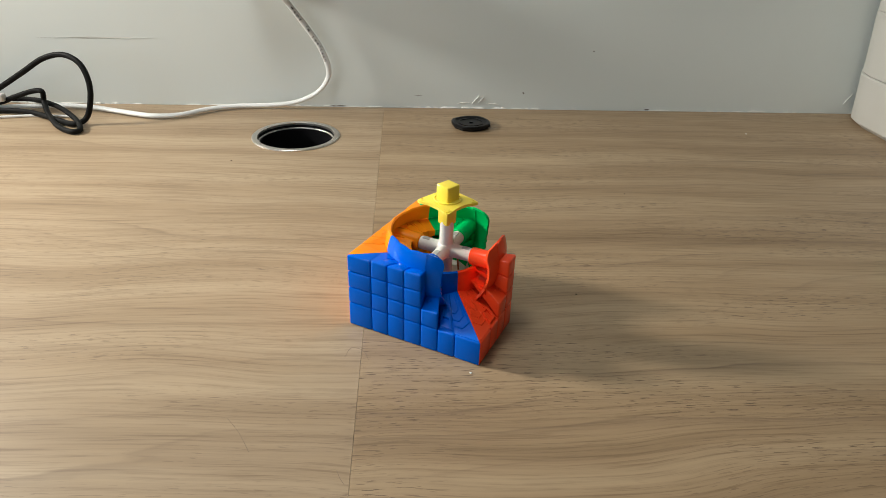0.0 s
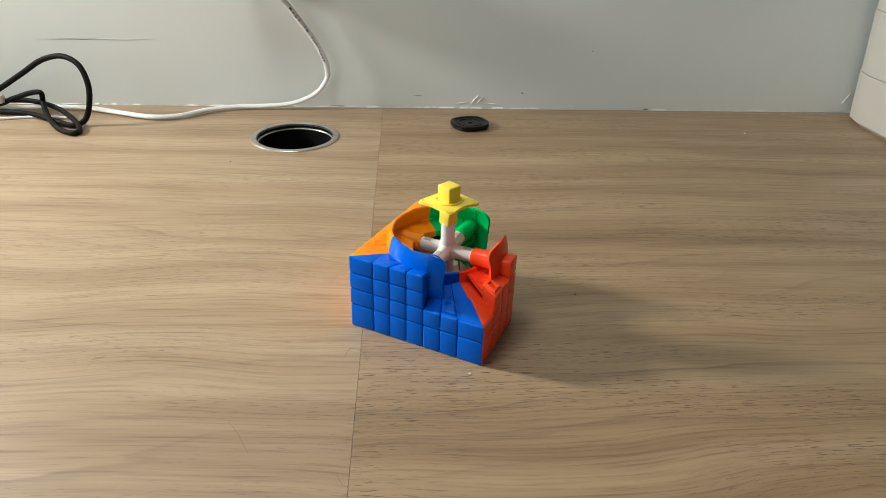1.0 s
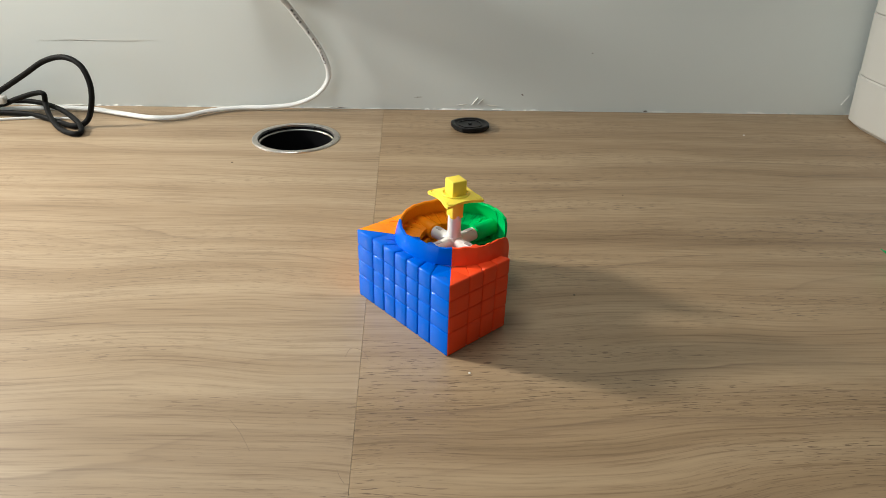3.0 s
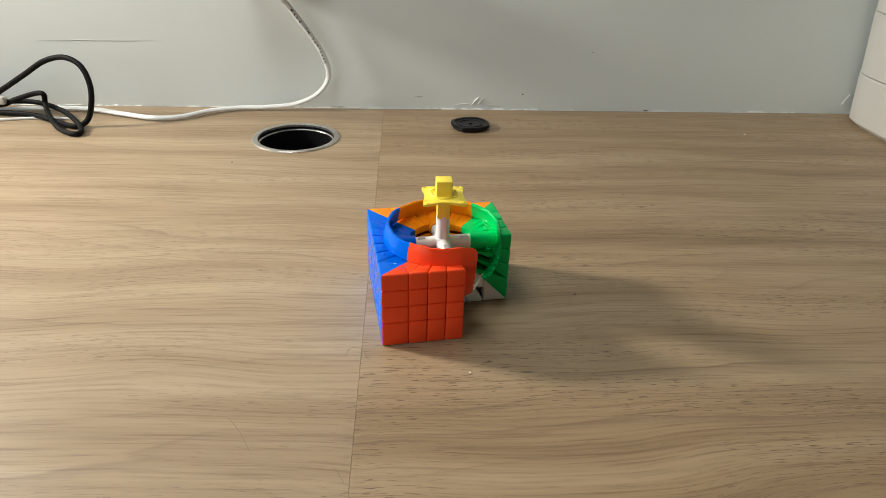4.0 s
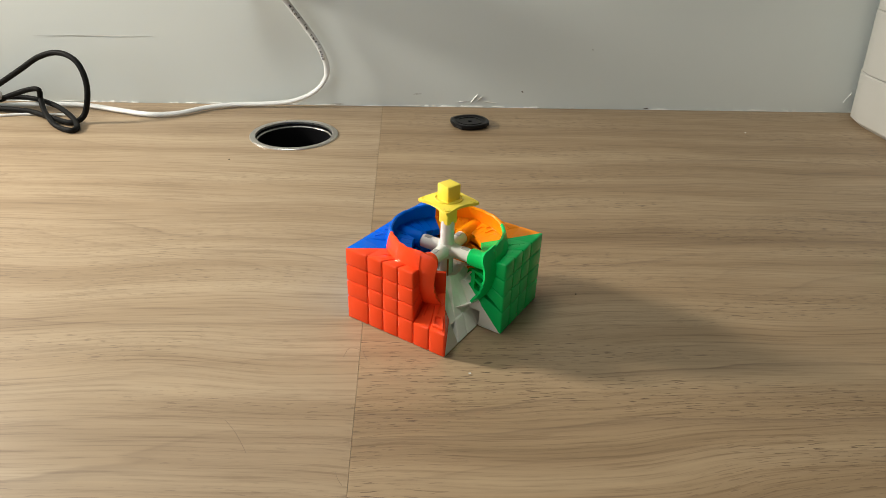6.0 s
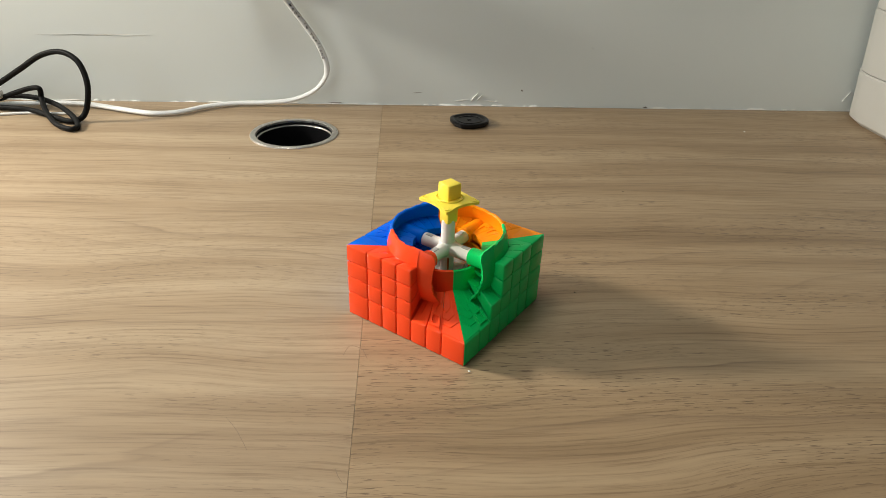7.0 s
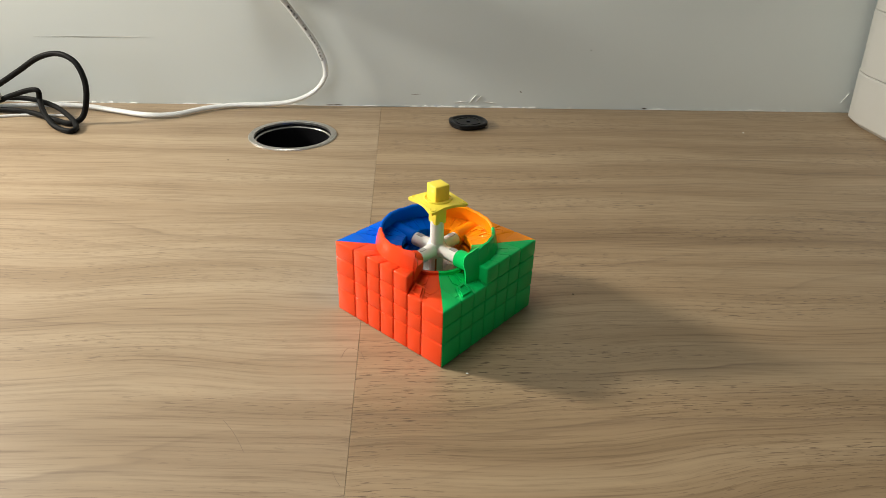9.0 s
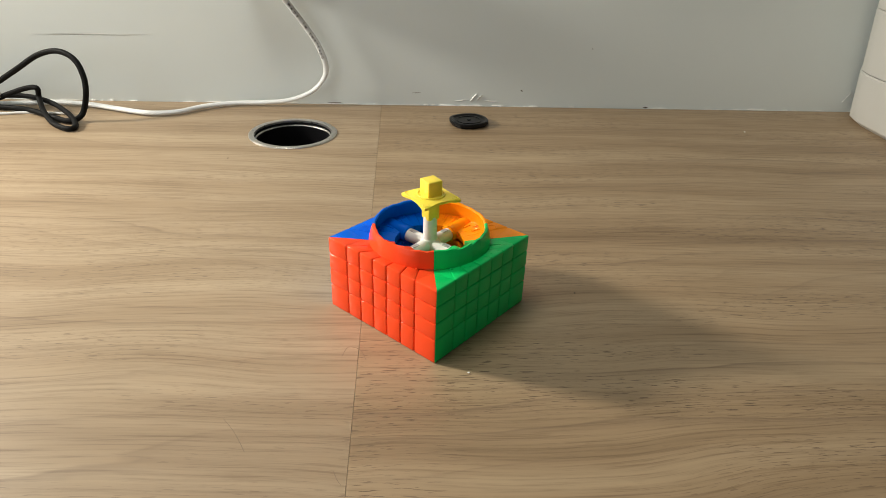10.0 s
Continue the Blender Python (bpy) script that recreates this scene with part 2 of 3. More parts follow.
def caulk():
    """Broken strip of old filler along the foot of the wall, with flakes."""
    rnd = random.Random(5)
    bm = bmesh.new()
    x = -0.46
    while x < 0.42:
        dense = 0.95 if x < -0.19 else 0.85 if x < 0.12 else 0.5
        w = rnd.uniform(0.004, 0.022)
        if rnd.random() < dense:
            h, d = rnd.uniform(0.0004, 0.0013), rnd.uniform(0.0006, 0.0018)
            n = 4
            lo, hi = [], []
            for i in range(n + 1):
                q = x + w * i / n
                taper = 0.35 if i in (0, n) else 1.0
                lo.append([bm.verts.new((q, -d * taper * rnd.uniform(0.6, 1.1), 0.0002)), bm.verts.new((q, 0.0, 0.0002))])
                hi.append([bm.verts.new((q, -d * 0.5 * taper, h * taper * rnd.uniform(0.5, 1.1))), bm.verts.new((q, 0.0, h * taper * rnd.uniform(0.7, 1.4)))])
            for i in range(n):
                bm.faces.new((lo[i][0], lo[i + 1][0], hi[i + 1][0], hi[i][0]))
                bm.faces.new((hi[i][0], hi[i + 1][0], hi[i + 1][1], hi[i][1]))
            for i in (0, n):
                bm.faces.new((lo[i][0], lo[i][1], hi[i][1], hi[i][0]))
        x += w + rnd.uniform(0.0, 0.004)
    ob = finish("trim", bm, PLASTER, smooth=0)
    ob.matrix_world = DESK
    tagged(ob, "broken white filler along the foot of the wall", "trim", kind="structure")


def wall_marks():
    """Cracks, chips and specks in the paint, each a shallow mark of its own."""
    def mark(x0, z0, x1, z1, w, mat, label, proud=0.0003):
        bm = bmesh.new()
        n = 10
        rnd = random.Random(int((x0 + 2) * 1e4))
        pts = []
        for i in range(n + 1):
            s = i / n
            t = w * math.sin(math.pi * min(max(s, 0.06), 0.94)) * rnd.uniform(0.6, 1.2)
            x, z = x0 + (x1 - x0) * s, z0 + (z1 - z0) * s + rnd.uniform(-0.15, 0.15) * w
            pts.append((bm.verts.new((x, -0.0001, z - t / 2)), bm.verts.new((x, -proud * rnd.uniform(0.4, 1.2), z)), bm.verts.new((x, -0.0001, z + t / 2))))
        for a, b in zip(pts, pts[1:]):
            bm.faces.new((a[0], b[0], b[1], a[1]))
            bm.faces.new((a[1], b[1], b[2], a[2]))
        ob = finish("wall_mark", bm, mat, smooth=0)
        ob.matrix_world = DESK
        tagged(ob, label, "wall mark", kind="structure")
    mark(-0.366, 0.0588, -0.280, 0.0592, 0.0004, CRACK, "thin dark crack in the wall paint")
    mark(-0.350, 0.0598, -0.262, 0.0602, 0.0005, PLASTER, "raised pale edge of a crack in the paint")
    mark(0.0700, 0.0160, 0.0720, 0.0152, 0.0016, STAIN, "small dark chip in the wall paint")
    mark(0.0225, 0.0050, 0.0285, 0.0122, 0.0022, PLASTER, "white gouge low on the painted wall", 0.0015)
    mark(0.0285, 0.0060, 0.0330, 0.0108, 0.0018, PLASTER, "white gouge low on the painted wall", 0.0013)
    mark(0.0080, 0.0048, 0.0200, 0.0060, 0.0010, PLASTER, "white scrape low on the painted wall", 0.0006)
    mark(0.0360, 0.0052, 0.0480, 0.0046, 0.0010, PLASTER, "white scrape low on the painted wall", 0.0006)
    mark(-0.0330, 0.0118, -0.0240, 0.0122, 0.0008, CRACK, "faint grey scuff low on the painted wall")
    mark(0.3895, 0.0100, 0.3955, 0.0195, 0.0017, PLASTER, "white gouge in the wall beside the printer", 0.0010)
    mark(0.1325, 0.0560, 0.1345, 0.0555, 0.0007, STAIN, "small dark chip in the wall paint")
    mark(-0.115, 0.0008, -0.098, 0.0012, 0.0011, STAIN, "dark scuff at the foot of the wall")
    mark(0.191, 0.0010, 0.196, 0.0012, 0.0013, STAIN, "dark scuff at the foot of the wall")


def desk_marks():
    """Hair scratches and crumbs on the desk."""
    def scratch(points, r):
        ob = finish("desk_mark", tube(points, r, 0.00008, 6, 6, lambda s: (0, 0, 1)), SCRATCH, smooth=0)
        tagged(ob, "fine dark scratch in the desk's laminate", "scratch", kind="structure")
    scratch([(-0.0841, 0.1934, 0), (-0.0784, 0.1872, 0), (-0.0741, 0.1812, 0), (-0.0710, 0.1765, 0)], 0.0001)
    scratch([(-0.0365, 0.1691, 0), (-0.0349, 0.1657, 0), (-0.0329, 0.1628, 0)], 0.0001)
    scratch([(-0.0433, 0.2345, 0), (-0.0412, 0.2413, 0), (-0.0355, 0.2395, 0), (-0.0321, 0.2327, 0)], 0.00012)
    rnd = random.Random(3)
    for x, y, r, m in ((0.0713, 0.2931, 0.0005, STAIN), (0.0139, 0.2262, 0.0005, PLASTER), (0.2668, 0.5656, 0.0008, PLASTER), (0.2390, 0.2960, 0.0004, STAIN), (-0.1631, 0.4625, 0.0006, STAIN), (0.1267, 0.4258, 0.0005, STAIN)):
        bm = bmesh.new()
        bmesh.ops.create_icosphere(bm, subdivisions=1, radius=r)
        for v in bm.verts:
            v.co = Vector((v.co.x * rnd.uniform(0.8, 1.6), v.co.y * rnd.uniform(0.7, 1.2), v.co.z * 0.6 + r * 0.5))
        ob = finish("crumb", bm, m)
        ob.matrix_world = Matrix.Translation((x, y, 0))
        tagged(ob, "tiny crumb lying on the wooden desk", "crumb")


caulk()
wall_marks()
desk_marks()

# ---------------------------------------------------------------- things at the back of the desk


def grommet():
    """Steel cable grommet: flat flange, rolled lip, dark sleeve and bottom."""
    e = new("cable_grommet")
    tagged(e, "round steel cable grommet sunk in the desk, open and dark inside", "cable grommet")
    prof = [(0.0362, 0.0), (0.0361, 0.0007), (0.0356, 0.0011), (0.0318, 0.0010), (0.0315, 0.0008), (0.0314, 0.0003), (0.0314, -0.001)]
    part("flange", lathe(prof, 64)[0], STEEL, e, "brushed steel ring")
    bm, rings = lathe([(0.0314, -0.001), (0.0312, -0.0036), (0.0300, -0.0042), (0.0300, -0.022), (0.0285, -0.0235), (0.0285, -0.05)], 64)
    bm.faces.new(rings[-1])
    part("sleeve", bm, BLACK, e, "black plastic inner sleeve")
    # the sleeve's highlight line, built as a thin steel ring
    part("highlight_ring", lathe([(0.03125, -0.0030), (0.0309, -0.0031), (0.0304, -0.0034), (0.0302, -0.0038)], 64)[0], STEEL, e, "thin bright ring standing in for the highlight on the sleeve")
    e.matrix_world = DESK @ pose(HOLE.x, HOLE.y, 0)
    return e


def lid():
    """Rounded-square black lid of the grommet, lying loose."""
    e = new("grommet_lid")
    tagged(e, "loose black plastic grommet lid lying on the desk", "lid")
    prof = [(0.0148, 0.0), (0.0158, 0.0006), (0.0158, 0.0022), (0.0172, 0.0026), (0.0176, 0.0032), (0.0176, 0.0050), (0.0168, 0.0057),
            (0.0150, 0.0057), (0.0140, 0.0050), (0.0130, 0.0044), (0.0120, 0.0043)]
    bm, rings = lathe(prof, 56, 0.2)
    bm.faces.new(rings[0][::-1])
    bm.faces.new(rings[-1])
    part("cover", bm, BLACK, e)
    bm = bmesh.new()
    box_into(bm, (-0.0016, -0.0016, 0.0040), (0.0016, 0.0016, 0.0053), 0.0005)
    part("hub", bm, BLACK, e)
    bm, rings = lathe([(0.0112, 0.0042), (0.0112, 0.0050), (0.0102, 0.0050), (0.0102, 0.0042)], 56, 0.2)
    part("ridge", bm, BLACK, e)
    e.matrix_world = pose(0.0202, 0.5615, 0, 0, 0, 22) @ Matrix.Diagonal((0.97, 0.91, 0.85, 1))
    return e


grommet()
lid()


def white_cable():
    e = new("power_cable")
    tagged(e, "white flat power cable hanging down the wall onto the desk", "cable")
    pts = [(-0.1525, 0.583, 0.117), (-0.148, 0.587, 0.1045), (-0.1408, 0.592, 0.0934), (-0.1276, 0.594, 0.0747), (-0.1167, 0.595, 0.0578), (-0.1102, 0.595, 0.0403),
           (-0.1122, 0.595, 0.0274), (-0.1235, 0.594, 0.0150), (-0.1440, 0.594, 0.0062), (-0.168, 0.592, 0.0035), (-0.195, 0.588, 0.003),
           (-0.2179, 0.576, 0.003), (-0.2363, 0.5579, 0.003), (-0.259, 0.5523, 0.003), (-0.288, 0.5600, 0.003), (-0.3195, 0.570, 0.003),
           (-0.3462, 0.572, 0.003), (-0.3734, 0.568, 0.003), (-0.3982, 0.561, 0.003), (-0.43, 0.55, 0.003)]
    bm = tube(pts, 0.0025, 0.0018, 14, 8, lambda s: (0, -0.8, 0.6) if s < 0.3 else (0, -0.3, 1))
    part("sheath", bm, PVC, e)
    # printed words run down the hanging stretch, each letter turned with the cable
    line = [Vector(p) for p in pts[2:7]]
    words = "MADE IN THAILAND"
    for n, letter in enumerate(words):
        if letter == " ":
            continue
        at = 0.18 + 2.65 * n / len(words)
        i, s = int(at), at - int(at)
        run = (line[i + 1] - line[i]).lerp(line[min(i + 2, 4)] - line[i + 1], s).normalized()
        out = Vector((0.30, -0.85, 0.42))
        out = (out - run * out.dot(run)).normalized()
        bulge = (line[i] - line[i + 1]).cross(out).normalized() * -0.0009 * math.sin(math.pi * s)
        txt = bpy.data.curves.new("print", "FONT")
        txt.body, txt.size, txt.extrude, txt.align_x, txt.align_y = letter, 0.0029, 0.00006, "CENTER", "CENTER"
        txt.offset = 0.00008
        txt.materials.append(INK)
        ob = new("print", txt)
        ob.parent = e
        m = Matrix((run, out.cross(run), out)).transposed().to_4x4()
        ob.matrix_world = Matrix.Translation(line[i].lerp(line[i + 1], s) + out * 0.0021 + bulge) @ m
    return e


def black_cable():
    e = new("black_cable")
    tagged(e, "coiled thin black cable lying against the wall", "cable")
    loop = [(-0.47, 0.555, 0.004), (-0.4097, 0.56, 0.0121), (-0.3906, 0.558, 0.0218), (-0.3656, 0.556, 0.0364), (-0.3434, 0.553, 0.0493), (-0.3228, 0.548, 0.0544),
            (-0.3069, 0.542, 0.0494), (-0.2998, 0.537, 0.0355), (-0.3001, 0.533, 0.02), (-0.306, 0.5315, 0.006), (-0.3132, 0.5240, 0.003), (-0.3332, 0.5334, 0.003),
            (-0.36, 0.548, 0.003), (-0.39, 0.553, 0.003), (-0.45, 0.55, 0.003)]
    part("strand", tube(loop, 0.0023), RUBBER, e)
    coil = [(-0.45, 0.566, 0.004), (-0.4132, 0.5696, 0.005), (-0.3902, 0.5709, 0.008), (-0.3679, 0.5690, 0.008), (-0.3412, 0.5546, 0.007), (-0.3164, 0.5322, 0.005),
            (-0.3037, 0.5150, 0.0025), (-0.3057, 0.507, 0.0025), (-0.3235, 0.5180, 0.0025), (-0.3426, 0.5396, 0.006), (-0.3532, 0.5550, 0.012),
            (-0.3516, 0.553, 0.0211), (-0.3624, 0.555, 0.0200), (-0.3793, 0.556, 0.0143), (-0.4004, 0.5602, 0.007), (-0.45, 0.560, 0.003)]
    part("strand", tube(coil, 0.0022), RUBBER, e)
    wire = [(-0.47, 0.520, 0.0012), (-0.41, 0.531, 0.0012), (-0.385, 0.540, 0.0012), (-0.36, 0.547, 0.0012), (-0.33, 0.548, 0.0012)]
    part("wire", tube(wire, 0.0012), PVC, e, "thin pale wire")
    bm = bmesh.new()
    box_into(bm, (-0.402, 0.5515, 0.0105), (-0.3875, 0.5585, 0.0172), 0.001, 2)
    part("connector", bm, CASE, e, "small white plastic connector")
    return e


white_cable()
black_cable()


def adaptor():
    """White plug block on the wall above the picture, whose cable hangs down."""
    e = new("power_plug")
    tagged(e, "white plastic power plug in a wall socket", "plug")
    bm = bmesh.new()
    box_into(bm, (-0.027, -0.040, 0.0), (0.027, -0.004, 0.042), 0.006, 3)
    part("body", bm, CASE, e)
    bm = bmesh.new()
    box_into(bm, (-0.04, -0.006, -0.0), (0.04, -0.0, 0.115), 0.003, 2)
    part("socket_plate", bm, CASE, e)
    bm, rings = lathe([(0.004, 0.002), (0.0036, -0.003), (0.0030, -0.004)], 16)
    bmesh.ops.translate(bm, vec=(0.008, -0.02, 0), verts=bm.verts)
    part("strain_relief", bm, PVC, e)
    e.matrix_world = DESK @ pose(-0.152, 0, 0.1130)
    return e


adaptor()


def printer():
    """White appliance standing at the end of the desk, shell in two stories with a joint."""
    e = new("printer")
    tagged(e, "white plastic printer case with a chamfered foot and seams", "printer")

    def shell(z0, z1, inset, foot):
        b = bmesh.new()
        i = inset
        out = [(0.0 + i, -0.20), (0.0 + i, -0.036), (0.004 + i, -0.020), (0.015 + i, -0.004 - i), (0.30, -0.004 - i), (0.30, -0.20)]
        levels = [(z0, foot), (z0 + foot, 0.0), (z1 - 0.0012, 0.0), (z1, 0.0012)]
        rings = []
        for z, shrink in levels:
            rings.append([b.verts.new((x + shrink - 0.10 * z if x < 0.2 else x, y - (shrink if y > -0.1 else 0), z)) for x, y in out])
        for p, q in zip(rings, rings[1:]):
            for k in range(len(out)):
                b.faces.new((p[k], p[(k + 1) % len(out)], q[(k + 1) % len(out)], q[k]))
        b.faces.new(rings[0][::-1])
        b.faces.new(rings[-1])
        return b

    part("base_shell", shell(0.0, 0.0465, 0.0, 0.004), CASE, e)
    part("middle_shell", shell(0.0470, 0.1010, 0.0008, 0.0006), CASE, e)
    part("upper_shell", shell(0.1015, 0.22, 0.0014, 0.0006), CASE, e)
    e.matrix_world = DESK @ Matrix.Translation((0.3808, -0.004, 0))
    return e


printer()

# ---------------------------------------------------------------- the cube puzzle (millimetres in here, scaled at the end)
MM = 0.001
C = Vector((0, 0, 34.5))
EDGE = [-34.5, -21.75, -13.05, -4.35, 4.35, 13.05, 21.75, 34.5]
TOP = [0, 12.75, 21.45, 30.15, 38.85]
DEEP, HUB = 9.0, 17.0
MATS = [RED, GREEN, ORANGE, BLUE, WHITE]


def colour_of(p):
    """The face of the cube whose pyramid holds the point."""
    d = p - C
    return max(((-d.y, 0), (d.x, 1), (d.y, 2), (-d.x, 3), (-d.z, 4)))[1]


def lifted(q, k):
    return Vector((q.x, q.y, slope(q.z, k)))


def ridge_into(bm, patch, path, wide, high=0.5, sunk=None):
    """A low bent ridge on a foot's upper side, on which the next piece slides; path gives (distance from the centre, share across)."""
    a, b = patch[2], patch[3]
    rise = 0 if a.z < 13 else 1
    line = [lifted(C + (a.lerp(b, f) - C) * s, rise) - Vector((0, 0, sunk(s) if sunk else 0)) for s, f in path]
    rings = []
    for n, q in enumerate(line):
        p0, p1 = line[max(n - 1, 0)], line[min(n + 1, len(line) - 1)]
        d0, d1 = (q - p0 if n else p1 - q), (p1 - q if n + 1 < len(line) else q - p0)
        run = (d0.normalized() + d1.normalized()).normalized()
        side = Vector((-run.y, run.x, 0)).normalized()
        w = wide / max(0.5, abs(side.dot(Vector((-d0.y, d0.x, 0)).normalized())))
        rings.append([bm.verts.new(q + side * w * e + Vector((0, 0, z))) for e, z in ((-1, -0.7), (-0.8, high), (0.8, high), (1, -0.7))])
    for p, q in zip(rings, rings[1:]):
        for k in range(4):
            bm.faces.new((p[k], p[(k + 1) % 4], q[(k + 1) % 4], q[k]))
    bm.faces.new(rings[0][::-1])
    bm.faces.new(rings[-1])


def socket_into(bm, patch, near, far, high=0.75):
    """A low square wall round a hollow on a foot's upper side."""
    a, b = patch[2], patch[3]
    loops = []
    for inset, z in ((0.0, -0.6), (0.0, high), (0.14, high), (0.14, -0.2)):
        lo, hi = near + inset * 0.2, far - inset * 0.2
        rise = 0 if a.z < 13 else 1
        loops.append([bm.verts.new(lifted(C + (a.lerp(b, f) - C) * s, rise) + Vector((0, 0, z)))
                      for s, f in ((lo, 0.15 + inset), (lo, 0.85 - inset), (hi, 0.85 - inset), (hi, 0.15 + inset))])
    for p, q in zip(loops, loops[1:]):
        for k in range(4):
            bm.faces.new((p[k], p[(k + 1) % 4], q[(k + 1) % 4], q[k]))
    bm.faces.new(loops[0])
    bm.faces.new(loops[-1])


def slope(z, k):
    """The bottom layer's feet rise less steeply than the rest."""
    return 12.75 + (z - 12.75) * 0.6 if k == 0 and z > 12.75 else z


def foot_into(bm, patch, far=0.76, near=HUB, k=1, dip=0.0):
    """The foot behind a patch of the surface: it narrows towards the centre."""
    mid = sum(patch, Vector()) / 4
    pts = []
    for p in patch:
        d = mid - p
        pts.append(p + d.normalized() * 0.25)
    a = [bm.verts.new(C + (p - C) * far) for p in pts]
    b = [bm.verts.new(C + (p - C).normalized() * near) for p in pts]
    for v in a + b:
        v.co.z = slope(v.co.z, k)
    # the upper side dips behind the caps
    for v in b[2:] + (a[2:] if far < 0.9 else []):
        v.co.z -= dip
    bm.faces.new(a)
    bm.faces.new(b[::-1])
    for k in range(4):
        bm.faces.new((a[k], b[k], b[(k + 1) % 4], a[(k + 1) % 4]))


def shell_into(bm, a0, a1, top, bottom, r0=28.0, r1=29.6, steps=4, rise=4):
    """A patch of the ball-shaped track between two bearings; top and bottom give elevations in degrees at a bearing's share."""
    grid = []
    for r in (r0, r1):
        sheet = []
        for i in range(steps + 1):
            s = i / steps
            a = radians(a0 + (a1 - a0) * s)
            col = []
            for k in range(rise + 1):
                e = radians(bottom(s) + (top(s) - bottom(s)) * k / rise)
                col.append(bm.verts.new(C + r * Vector((math.cos(a) * math.cos(e), math.sin(a) * math.cos(e), math.sin(e)))))
            sheet.append(col)
        grid.append(sheet)
    n, m = steps, rise
    for i in range(n):
        for k in range(m):
            for s in grid:
                bm.faces.new((s[i][k], s[i + 1][k], s[i + 1][k + 1], s[i][k + 1]))
    lip = []
    for i in range(n + 1):
        a, b = grid[0][i][m].co, grid[1][i][m].co
        up = (b - grid[1][i][m - 1].co).normalized()
        lip.append(bm.verts.new((a + b) / 2 + up * 0.45))
    for i in range(n):
        bm.faces.new((grid[0][i][0], grid[0][i + 1][0], grid[1][i + 1][0], grid[1][i][0]))
        bm.faces.new((grid[0][i][m], grid[0][i + 1][m], lip[i + 1], lip[i]))
        bm.faces.new((lip[i], lip[i + 1], grid[1][i + 1][m], grid[1][i][m]))
    for i in (0, n):
        bm.faces.new((grid[0][i][m], lip[i], grid[1][i][m]))
    for k in range(m):
        for i in (0, n):
            bm.faces.new((grid[0][i][k], grid[0][i][k + 1], grid[1][i][k + 1], grid[1][i][k]))


def band_into(bm, a0, a1, z0, z1, r0=15.6, r1=17.4, steps=4):
    """A stretch of the upright band in which the bottom layer's feet end."""
    rings = []
    for i in range(steps + 1):
        a = radians(a0 + (a1 - a0) * i / steps)
        c, s = math.cos(a), math.sin(a)
        rings.append([bm.verts.new((r * c, r * s, z)) for r, z in ((r0, z0), (r1, z0), (r1 + 0.3, (z0 + z1) / 2), (r1, z1 - 0.4), ((r0 + r1) / 2, z1), (r0, z1 - 0.4))])
    n = len(rings[0])
    for p, q in zip(rings, rings[1:]):
        for k in range(n):
            bm.faces.new((p[k], p[(k + 1) % n], q[(k + 1) % n], q[k]))
    bm.faces.new(rings[0][::-1])
    bm.faces.new(rings[-1])


def rim_top(bearing):
    """The upper edge of the rim is not quite level: small scallops between the pieces."""
    return 22.3 + 0.55 * math.sin(radians(bearing * 8)) + 0.45 * math.sin(radians(bearing * 23))


